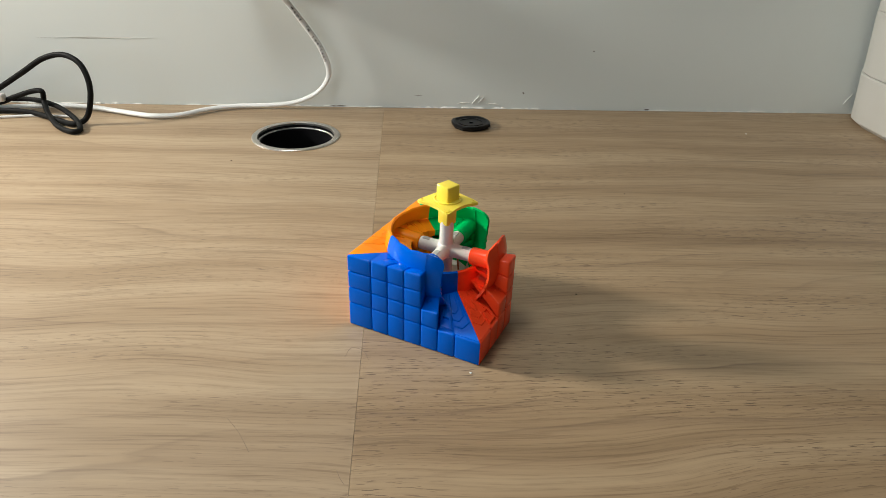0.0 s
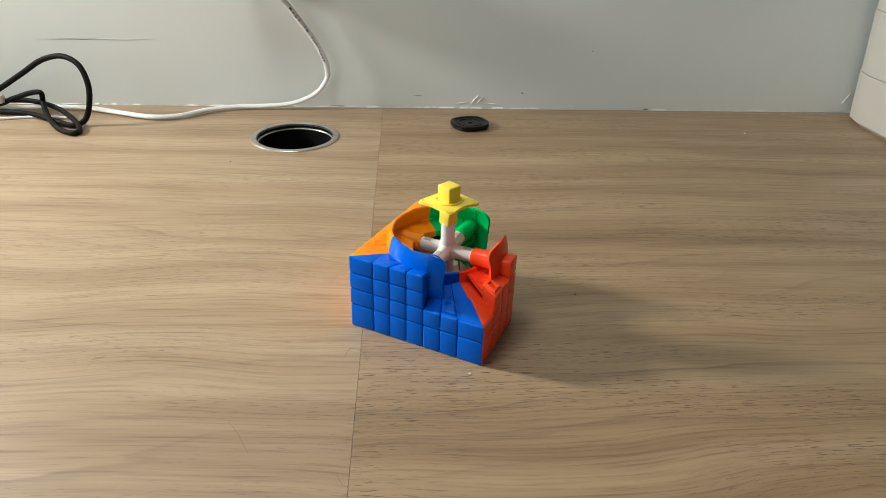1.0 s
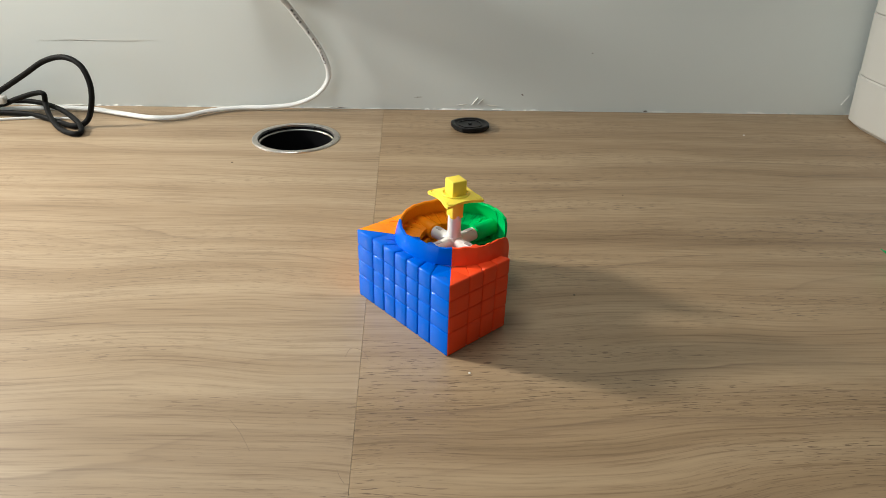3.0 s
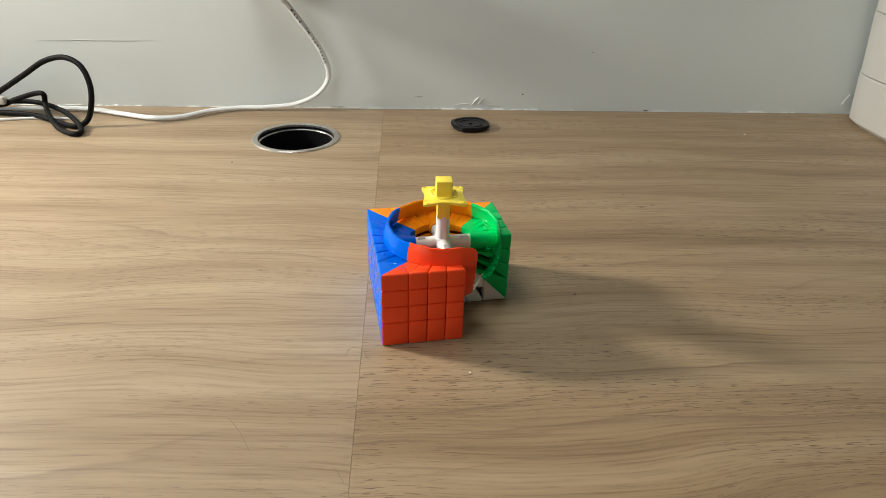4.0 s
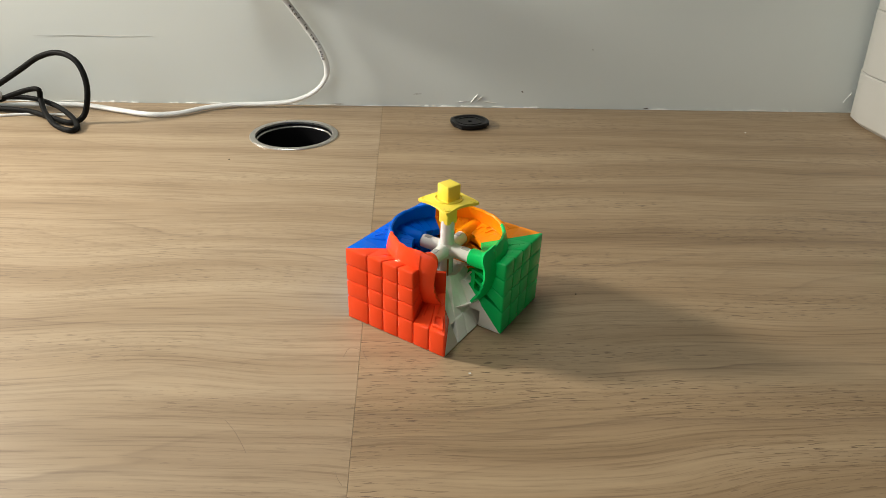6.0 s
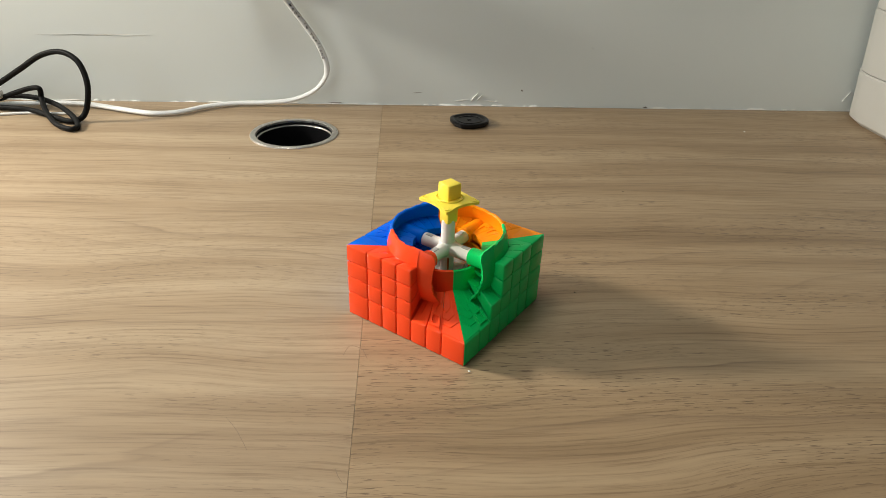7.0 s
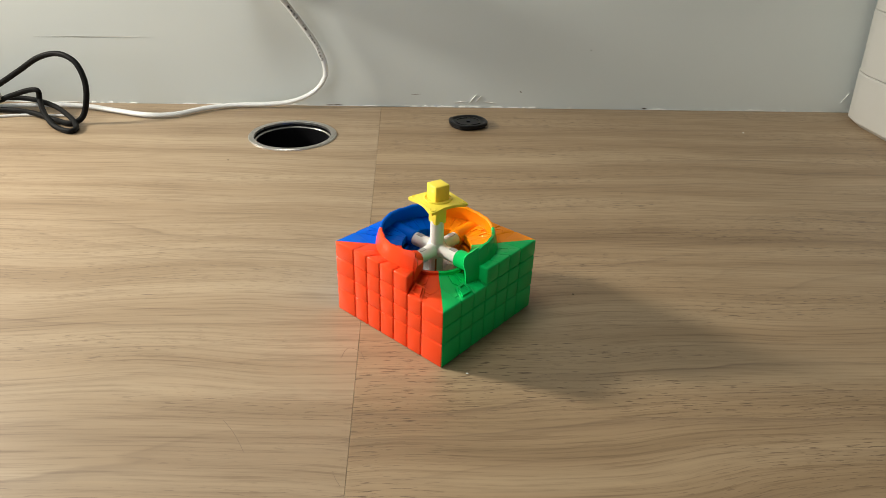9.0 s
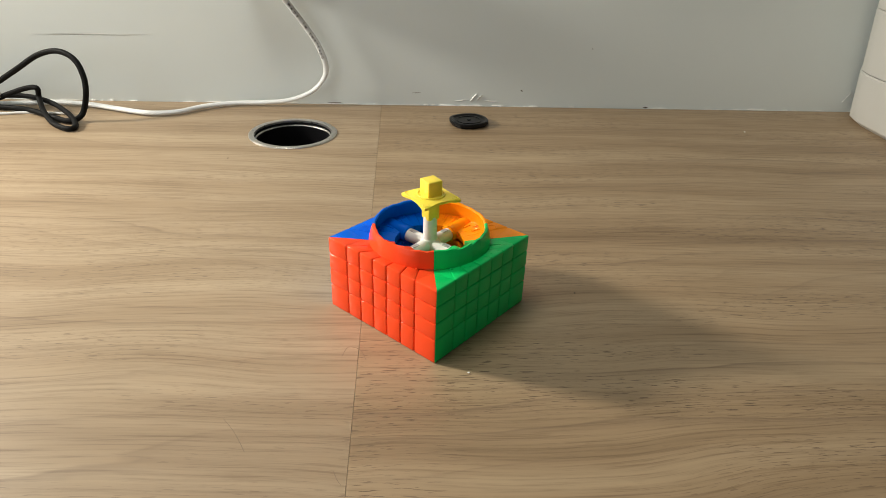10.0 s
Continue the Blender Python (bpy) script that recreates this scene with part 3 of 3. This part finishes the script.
def piece_mesh(i, j, k):
    """One piece of the puzzle at column i, row j, layer k: cap, foot and, in the top layer, its share of the rim."""
    x0, x1, y0, y1 = EDGE[i], EDGE[i + 1], EDGE[j], EDGE[j + 1]
    z0, z1 = TOP[k], TOP[k + 1]
    bm = bmesh.new()
    g = 0.06
    side_x, side_y = i in (0, 6), j in (0, 6)
    lo, hi = [x0, y0, z0], [x1, y1, z1]
    deep = 12.75 if k == 0 else DEEP
    if side_x and not side_y:
        lo[0], hi[0] = (x0, x0 + deep) if i == 0 else (x1 - deep, x1)
    if side_y and not side_x:
        lo[1], hi[1] = (y0, y0 + deep) if j == 0 else (y1 - deep, y1)
    if not side_x and not side_y:
        hi[2] = DEEP
    box_into(bm, [v + g for v in lo], [v - g for v in hi], 0.8, 3)
    # behind the rounded front the sides run towards the centre
    for v in bm.verts:
        if not side_x and not side_y:
            if v.co.z > 1.2:
                q = (34.5 - v.co.z) / 33.3
                v.co.x, v.co.y = v.co.x * q, v.co.y * q
            continue
        if k == 0 and v.co.z < 1.5:
            continue
        q = max(abs(v.co.x), abs(v.co.y)) / 34.5
        if q < 0.97:
            v.co.z = slope(34.5 + (v.co.z - 34.5) * q, k)
            if not side_y:
                v.co.y *= q
            if not side_x:
                v.co.x *= q
    patches, extras = [], []
    if side_x:
        x = x0 if i == 0 else x1
        patches.append([Vector((x, y0, z0)), Vector((x, y1, z0)), Vector((x, y1, z1)), Vector((x, y0, z1))])
    if side_y:
        y = y0 if j == 0 else y1
        patches.append([Vector((x0, y, z0)), Vector((x1, y, z0)), Vector((x1, y, z1)), Vector((x0, y, z1))])
    if k == 0:
        patches.append([Vector((x0, y0, 0)), Vector((x1, y0, 0)), Vector((x1, y1, 0)), Vector((x0, y1, 0))])
    for p in patches:
        corner = side_x and side_y
        dip = 3.2 if k in (1, 2) else 0.0
        foot_into(bm, p, 0.975 if corner else 0.76, 13.5 if k == 0 else HUB, k if side_x or side_y else 1, dip)
        if abs(p[0].z - p[2].z) < 1:
            continue
        # share across the foot, counted from the edge that faces the cube's nearest upright edge
        mid_a, mid_b = max(abs(p[2].x), abs(p[2].y)) * min(abs(p[2].x), abs(p[2].y)), max(abs(p[3].x), abs(p[3].y)) * min(abs(p[3].x), abs(p[3].y))
        flip = mid_a < mid_b

        def ridge(path, wide, high):
            rib = bmesh.new()
            ridge_into(rib, p, [(s, 1 - f if flip else f) for s, f in path], wide, high,
                       lambda s: dip * max(0.0, (0.975 - s) / 0.485) if corner else dip if s < 0.765 else 0.0)
            extras.append(("ridge", rib, MATS[colour_of(sum(p, Vector()) / 4)]))

        if side_x and side_y:
            if k < 3:
                # nested chevrons beside the upright edge
                ridge([(0.42, 0.12), (0.76, 0.12), (0.87, 0.58), (0.87, 0.97)], 0.32, 0.25)
                ridge([(0.42, 0.30), (0.69, 0.30), (0.79, 0.68), (0.79, 0.97)], 0.32, 0.25)
                ridge([(0.42, 0.50), (0.61, 0.50), (0.70, 0.80), (0.70, 0.97)], 0.32, 0.25)
        elif k < 3 and (i in (1, 5) or j in (1, 5)):
            # an open socket: a low square wall round a hollow, and an angled ridge behind it
            rib = bmesh.new()
            socket_into(rib, p, 0.78, 0.95, 0.9)
            extras.append(("socket", rib, MATS[colour_of(sum(p, Vector()) / 4)]))
            ridge([(0.46, 0.25), (0.60, 0.25), (0.68, 0.65), (0.76, 0.65)], 0.4, 0.3)
        elif k < 3:
            ridge([(0.46, 0.25), (0.60, 0.25), (0.70, 0.62), (0.86, 0.62)], 0.45, 0.35)
        else:
            # angled step before the rim, and a broad step with a corner inside it
            ridge([(0.86, 0.05), (0.91, 0.45), (0.86, 0.85)], 0.4, 0.12)
            ridge([(0.78, 0.25), (0.71, 0.25), (0.71, 0.70), (0.60, 0.70)], 0.55, 0.25)
    if k in (0, 3) and (side_x or side_y):
        ends = []
        for p in patches[:2 if side_x and side_y else 1]:
            ends += [math.degrees(math.atan2(q.y, q.x)) for q in p]
        if max(ends) - min(ends) > 180:
            ends = [e % 360 for e in ends]
        a0, a1 = min(ends) + 0.03, max(ends) - 0.03
        if k == 3:
            shell_into(bm, a0, a1, lambda s: rim_top(a0 + (a1 - a0) * s), lambda s: 6.5)
        else:
            band_into(bm, a0, a1, 16.0, 29.2 if 3 in (i, j) else 31.3)
    if (side_x and side_y) or k == 0:
        for nrm in ((1, 1, 0), (1, -1, 0), (1, 0, 1), (1, 0, -1), (0, 1, 1), (0, 1, -1)):
            bmesh.ops.bisect_plane(bm, geom=bm.verts[:] + bm.edges[:] + bm.faces[:], plane_co=C, plane_no=nrm, dist=1e-4)
    bmesh.ops.recalc_face_normals(bm, faces=bm.faces)
    for f in bm.faces:
        at = f.calc_center_median() - f.normal * 0.01
        if k == 0 and side_x and side_y and at.z > 10.5:
            # the inner end of a corner foot shows its two side colours
            at.z = C.z
        f.material_index = colour_of(at)
    for b in (bm, *(rib for _, rib, _ in extras)):
        bmesh.ops.scale(b, vec=(MM, MM, MM), verts=b.verts)
    return bm, extras


cube = new("cube_puzzle")
tagged(cube, "half-built cube puzzle in coloured glossy plastic on a white core", "puzzle cube")
pieces = {}
for k in range(4):
    for i in range(7):
        for j in range(7):
            edges = (i in (0, 6)) + (j in (0, 6))
            if edges == 0 and k > 0:
                continue
            kind = "corner_piece" if edges == 2 else "edge_piece" if edges + (k == 0) == 2 else "center_piece"
            body, extras = piece_mesh(i, j, k)
            pieces[i, j, k] = finish(kind, body, MATS, cube, smooth=40)
            for name, rib, mat in extras:
                part(name, rib, mat, pieces[i, j, k])


def scaled(bm):
    bmesh.ops.scale(bm, vec=(MM, MM, MM), verts=bm.verts)
    return bm


PLATE_EDGE = ((23.2, 19.0), (21.5, 22.5), (16.0, 24.0), (6.0, 22.0), (-8.0, 21.0), (-22.0, 22.5), (-30.0, 26.0), (-36.0, 27.5), (-40.0, 23.0), (-45.0, 9.0))


def plate_into(bm, a0, way, r0=28.2, r1=29.4, rise=30, steps=8):
    """A curved plate whose free edge sweeps in at half height and out to a tip at its foot."""
    grid = []
    for r in (r0, r1):
        sheet = []
        for k in range(rise + 1):
            e = 23.2 - 68.2 * k / rise
            for (e0, b0), (e1, b1) in zip(PLATE_EDGE, PLATE_EDGE[1:]):
                if e >= e1 - 1e-6:
                    reach = b0 + (b1 - b0) * (e0 - e) / (e0 - e1)
                    break
            if e < -10:
                reach += (0.9, -0.5, 0.2)[k % 3]
            row = []
            for i in range(steps + 1):
                off = 4 + (reach - 4) * i / steps
                # the upper edge falls away from the rim
                fall = 3.5 * max(0.0, (off - 7) / 17) * max(0.0, (e + 15) / 38)
                b, t = radians(a0 + way * off), radians(e - fall)
                row.append(bm.verts.new(C + r * Vector((math.cos(b) * math.cos(t), math.sin(b) * math.cos(t), math.sin(t)))))
            sheet.append(row)
        grid.append(sheet)
    n, m = rise, steps
    for s in grid:
        for k in range(n):
            for i in range(m):
                bm.faces.new((s[k][i], s[k][i + 1], s[k + 1][i + 1], s[k + 1][i]))
    rim = [(0, i) for i in range(m)] + [(k, m) for k in range(n)] + [(n, i) for i in range(m, 0, -1)] + [(k, 0) for k in range(n, 0, -1)]
    for (k, i), (q, j) in zip(rim, rim[1:] + rim[:1]):
        bm.faces.new((grid[0][k][i], grid[0][q][j], grid[1][q][j], grid[1][k][i]))


def plates():
    """Track plates of the side centres that stick out beside the open corners."""
    for a0, way in ((180, 1), (270, -1), (270, 1), (360, -1)):
        bm = bmesh.new()
        plate_into(bm, a0, way)
        for nrm in ((1, 0, 1), (1, 0, -1), (0, 1, 1), (0, 1, -1)):
            bmesh.ops.bisect_plane(bm, geom=bm.verts[:] + bm.edges[:] + bm.faces[:], plane_co=C, plane_no=nrm, dist=1e-4)
        for f in bm.faces:
            f.material_index = colour_of(f.calc_center_median())
        part("track_plate", scaled(bm), MATS, cube)
    bm = bmesh.new()
    shell_into(bm, 276, 354, lambda s: -51 + 12 * abs(2 * s - 1) ** 3, lambda s: -78, 28.2, 29.3, 12, 6)
    part("track_plate", scaled(bm), WHITE, cube, "white curved track plate")


def core():
    bm = bmesh.new()
    bmesh.ops.create_uvsphere(bm, u_segments=24, v_segments=12, radius=5.2)
    bmesh.ops.translate(bm, vec=C, verts=bm.verts)
    hub = part("core", scaled(bm), CORE, cube, "white plastic core with six arms")
    axes = (((0, -1, 0), RED), ((1, 0, 0), GREEN), ((0, 1, 0), ORANGE), ((-1, 0, 0), BLUE), ((0, 0, -1), WHITE), ((0, 0, 1), YELLOW))
    for way, mat in axes:
        turn = Vector(way).to_track_quat("Z", "Y").to_matrix().to_4x4()
        bm, rings = lathe([(3.7, 0), (3.6, 4.5), (3.35, 6.0), (3.3, 15.4), (3.0, 15.8)], 28)
        bm.faces.new(rings[-1])
        bmesh.ops.transform(bm, matrix=Matrix.Translation(C) @ turn, verts=bm.verts)
        part("arm", scaled(bm), CORE, hub)
        if mat in (YELLOW, WHITE):
            continue
        bm = bmesh.new()
        box_into(bm, (-1.25, 2.2, 8.6), (1.25, 3.42, 12.4), 0.15, 1, Matrix.Translation(C) @ Vector(way).to_track_quat("Z", "Y").to_matrix().to_4x4())
        part("slot", scaled(bm), SLOT, hub, "grey slot in the white arm")
        bm, rings = lathe([(3.0, 13.6), (3.9, 13.6), (4.2, 14.0), (4.2, 27.5)], 28, 0.12)
        bm.faces.new(rings[-1])
        bmesh.ops.transform(bm, matrix=Matrix.Translation(C) @ turn, verts=bm.verts)
        part("stem", scaled(bm), mat, cube)
    bm, rings = lathe([(3.4, 15.5), (7.2, 15.5), (7.4, 15.8), (7.4, 18.0), (7.0, 18.4), (5.6, 18.4), (5.2, 18.0), (3.4, 17.4)], 32)
    part("foot_disc", scaled(bm), WHITE, cube)
    bm = tube([(3.6, -4.4, 31.5), (3.9, -4.8, 27), (4.2, -5.2, 22)], 0.45, None, 8, 4)
    part("pin", scaled(bm), COPPER, cube, "thin dark copper pin")


def top_centre():
    """Yellow top centre on its stem: curved four-pointed plate and square cap."""
    bm = bmesh.new()
    box_into(bm, (-3.9, -3.9, 59.4), (3.9, 3.9, 68.6), 0.6, 3)
    cap = part("top_center_piece", scaled(bm), YELLOW, cube, "yellow square cap on a curved plate and stem")
    n, m = 64, 8
    bm = bmesh.new()
    sheets = []
    for z in (60.0, 61.3):
        rows = []
        for b in range(1, m + 1):
            row = []
            for a in range(n):
                t = 2 * math.pi * a / n
                square = 9.3 / max(abs(math.cos(t)), abs(math.sin(t)))
                point = abs(math.sin(2 * t)) ** 5
                r = min(square + 1.3 * point, 14.1) * b / m
                row.append(bm.verts.new((r * math.cos(t), r * math.sin(t), z - r * r / 150)))
            rows.append(row)
        sheets.append(rows)
    for rows in sheets:
        bm.faces.new(rows[0])
        for p, q in zip(rows, rows[1:]):
            for a in range(n):
                bm.faces.new((p[a], p[(a + 1) % n], q[(a + 1) % n], q[a]))
    for a in range(n):
        bm.faces.new((sheets[0][-1][a], sheets[0][-1][(a + 1) % n], sheets[1][-1][(a + 1) % n], sheets[1][-1][a]))
    part("plate", scaled(bm), YELLOW, cap)
    bm, rings = lathe([(6.7, 60.2), (6.7, 61.4), (6.5, 61.65), (6.2, 61.65), (6.0, 61.4), (6.0, 60.2)], 40)
    part("collar", scaled(bm), YELLOW, cap)
    for sx, sy in ((1, 1), (1, -1), (-1, 1), (-1, -1)):
        bm, rings = lathe([(1.7, 0), (1.7, 1.0), (1.4, 1.15), (1.1, 1.0), (1.0, 0.4)], 20)
        bm.faces.new(rings[-1])
        bmesh.ops.translate(bm, vec=(7.9 * sx, 7.9 * sy, 59.5), verts=bm.verts)
        part("stud", scaled(bm), YELLOW, cap)
    bm = bmesh.new()
    box_into(bm, (-3.2, -3.2, 48.5), (3.2, 3.2, 60.0), 0.8, 2)
    part("stem", scaled(bm), YELLOW, cap)
    return cap


plates()
core()
top_cap = top_centre()

# ---------------------------------------------------------------- what moves
TRACK = [
    (0, 0.0011, 0.2769, 64.9),
    (0.5, 0.0012, 0.2768, 65.0),
    (1, 0.0024, 0.2770, 65.4),
    (1.5, 0.0044, 0.2746, 63.8),
    (2, 0.0054, 0.2795, 68.4),
    (2.5, 0.0086, 0.2881, 61.2),
    (2.7, 0.0070, 0.2861, 54.8),
    (3.8, 0.0026, 0.2852, 16.5),
    (4, -0.0004, 0.2837, 11.9),
    (4.1, -0.0004, 0.2850, 6.1),
    (4.5, -0.0009, 0.2807, -10.7),
    (5, 0.0019, 0.2784, -31.2),
    (5.5, 0.0020, 0.2774, -30.9),
    (7, 0.0026, 0.2769, -34.6),
    (7.5, 0.0044, 0.2796, -31.6),
    (8, 0.0038, 0.2764, -36.2),
    (8.5, 0.0016, 0.2762, -37.5),
    (9, -0.0018, 0.2775, -40.2),
    (9.5, -0.0059, 0.2802, -39.5),
    (10, -0.0058, 0.2797, -39.7),
]
CUBE_ROWS = [(t, pose(x, y, 0, 0, 0, a)) for t, x, y, a in TRACK]
# when each late piece is set in: column, row, layer, seconds
ARRIVALS = [
    (0, 1, 1, 0.2), (1, 0, 1, 0.4), (0, 0, 1, 0.6), (2, 0, 2, 0.8), (1, 0, 2, 1.0), (0, 2, 2, 1.2), (0, 1, 2, 1.5), (0, 0, 2, 1.7),
    (0, 2, 3, 1.9), (0, 1, 3, 2.0), (2, 0, 3, 2.2), (1, 0, 3, 2.3), (0, 0, 3, 2.4),
    (4, 2, 0, 5.1), (4, 1, 0, 5.2), (5, 2, 0, 5.4), (5, 1, 0, 5.6), (4, 0, 0, 5.8), (5, 0, 0, 5.95), (6, 2, 0, 6.15), (6, 1, 0, 6.35), (6, 0, 0, 6.55),
    (6, 2, 1, 7.0), (4, 0, 1, 7.2), (6, 1, 1, 7.4), (5, 0, 1, 7.5), (6, 0, 1, 7.7), (6, 2, 2, 7.9), (6, 1, 2, 8.0), (4, 0, 2, 8.2), (5, 0, 2, 8.4),
    (6, 0, 2, 8.5), (4, 0, 3, 8.8), (5, 0, 3, 9.1), (6, 0, 3, 9.1), (6, 2, 3, 9.3), (6, 1, 3, 9.4),
]


def cube_at(t):
    """The puzzle's pose at a time, between its rows."""
    for (t0, *a), (t1, *b) in zip(TRACK, TRACK[1:]):
        if t <= t1:
            s = (t - t0) / (t1 - t0)
            x, y, r = (p + (q - p) * s for p, q in zip(a, b))
            return pose(x, y, 0, 0, 0, r)
    return CUBE_ROWS[-1][1]


def motions():
    walk(cube, CUBE_ROWS)
    # the loose top centre twists a little on its arm
    walk(top_cap, [(t, pose(0, 0, 0, 0, 0, a)) for t, a in ((0, -20), (1.5, -19), (2.5, -16), (3.8, -8), (4.1, -6), (4.5, -4), (5, -15), (5.5, -17), (7.5, -15), (10, -15))])
    for n, (i, j, k, t) in enumerate(ARRIVALS):
        ob = pieces[i, j, k]
        box = [Vector(c) for c in ob.bound_box]
        mid = sum(box, Vector()) / 8
        low = min(c.z for c in box)
        # loose pieces lie in rows on the desk beside the puzzle until they are set in
        slot = (n - 22) % len(ARRIVALS)
        rest = Matrix.Translation((0.2664 + 0.036 * (slot % 7) - mid.x, 0.330 - 0.036 * (slot // 7) - mid.y, -low))
        before = t - 1 / FPS
        waiting = cube_at(before).inverted() @ rest
        rows = [(a, cube_at(a).inverted() @ rest) for a, _ in CUBE_ROWS if a < before - 0.06]
        rows += [(before - 1 / FPS, waiting), (before, waiting)]
        walk(ob, rows + [(t, Matrix.Identity(4)), (t + 1 / FPS, Matrix.Identity(4)), (10.0, Matrix.Identity(4))])


motions()
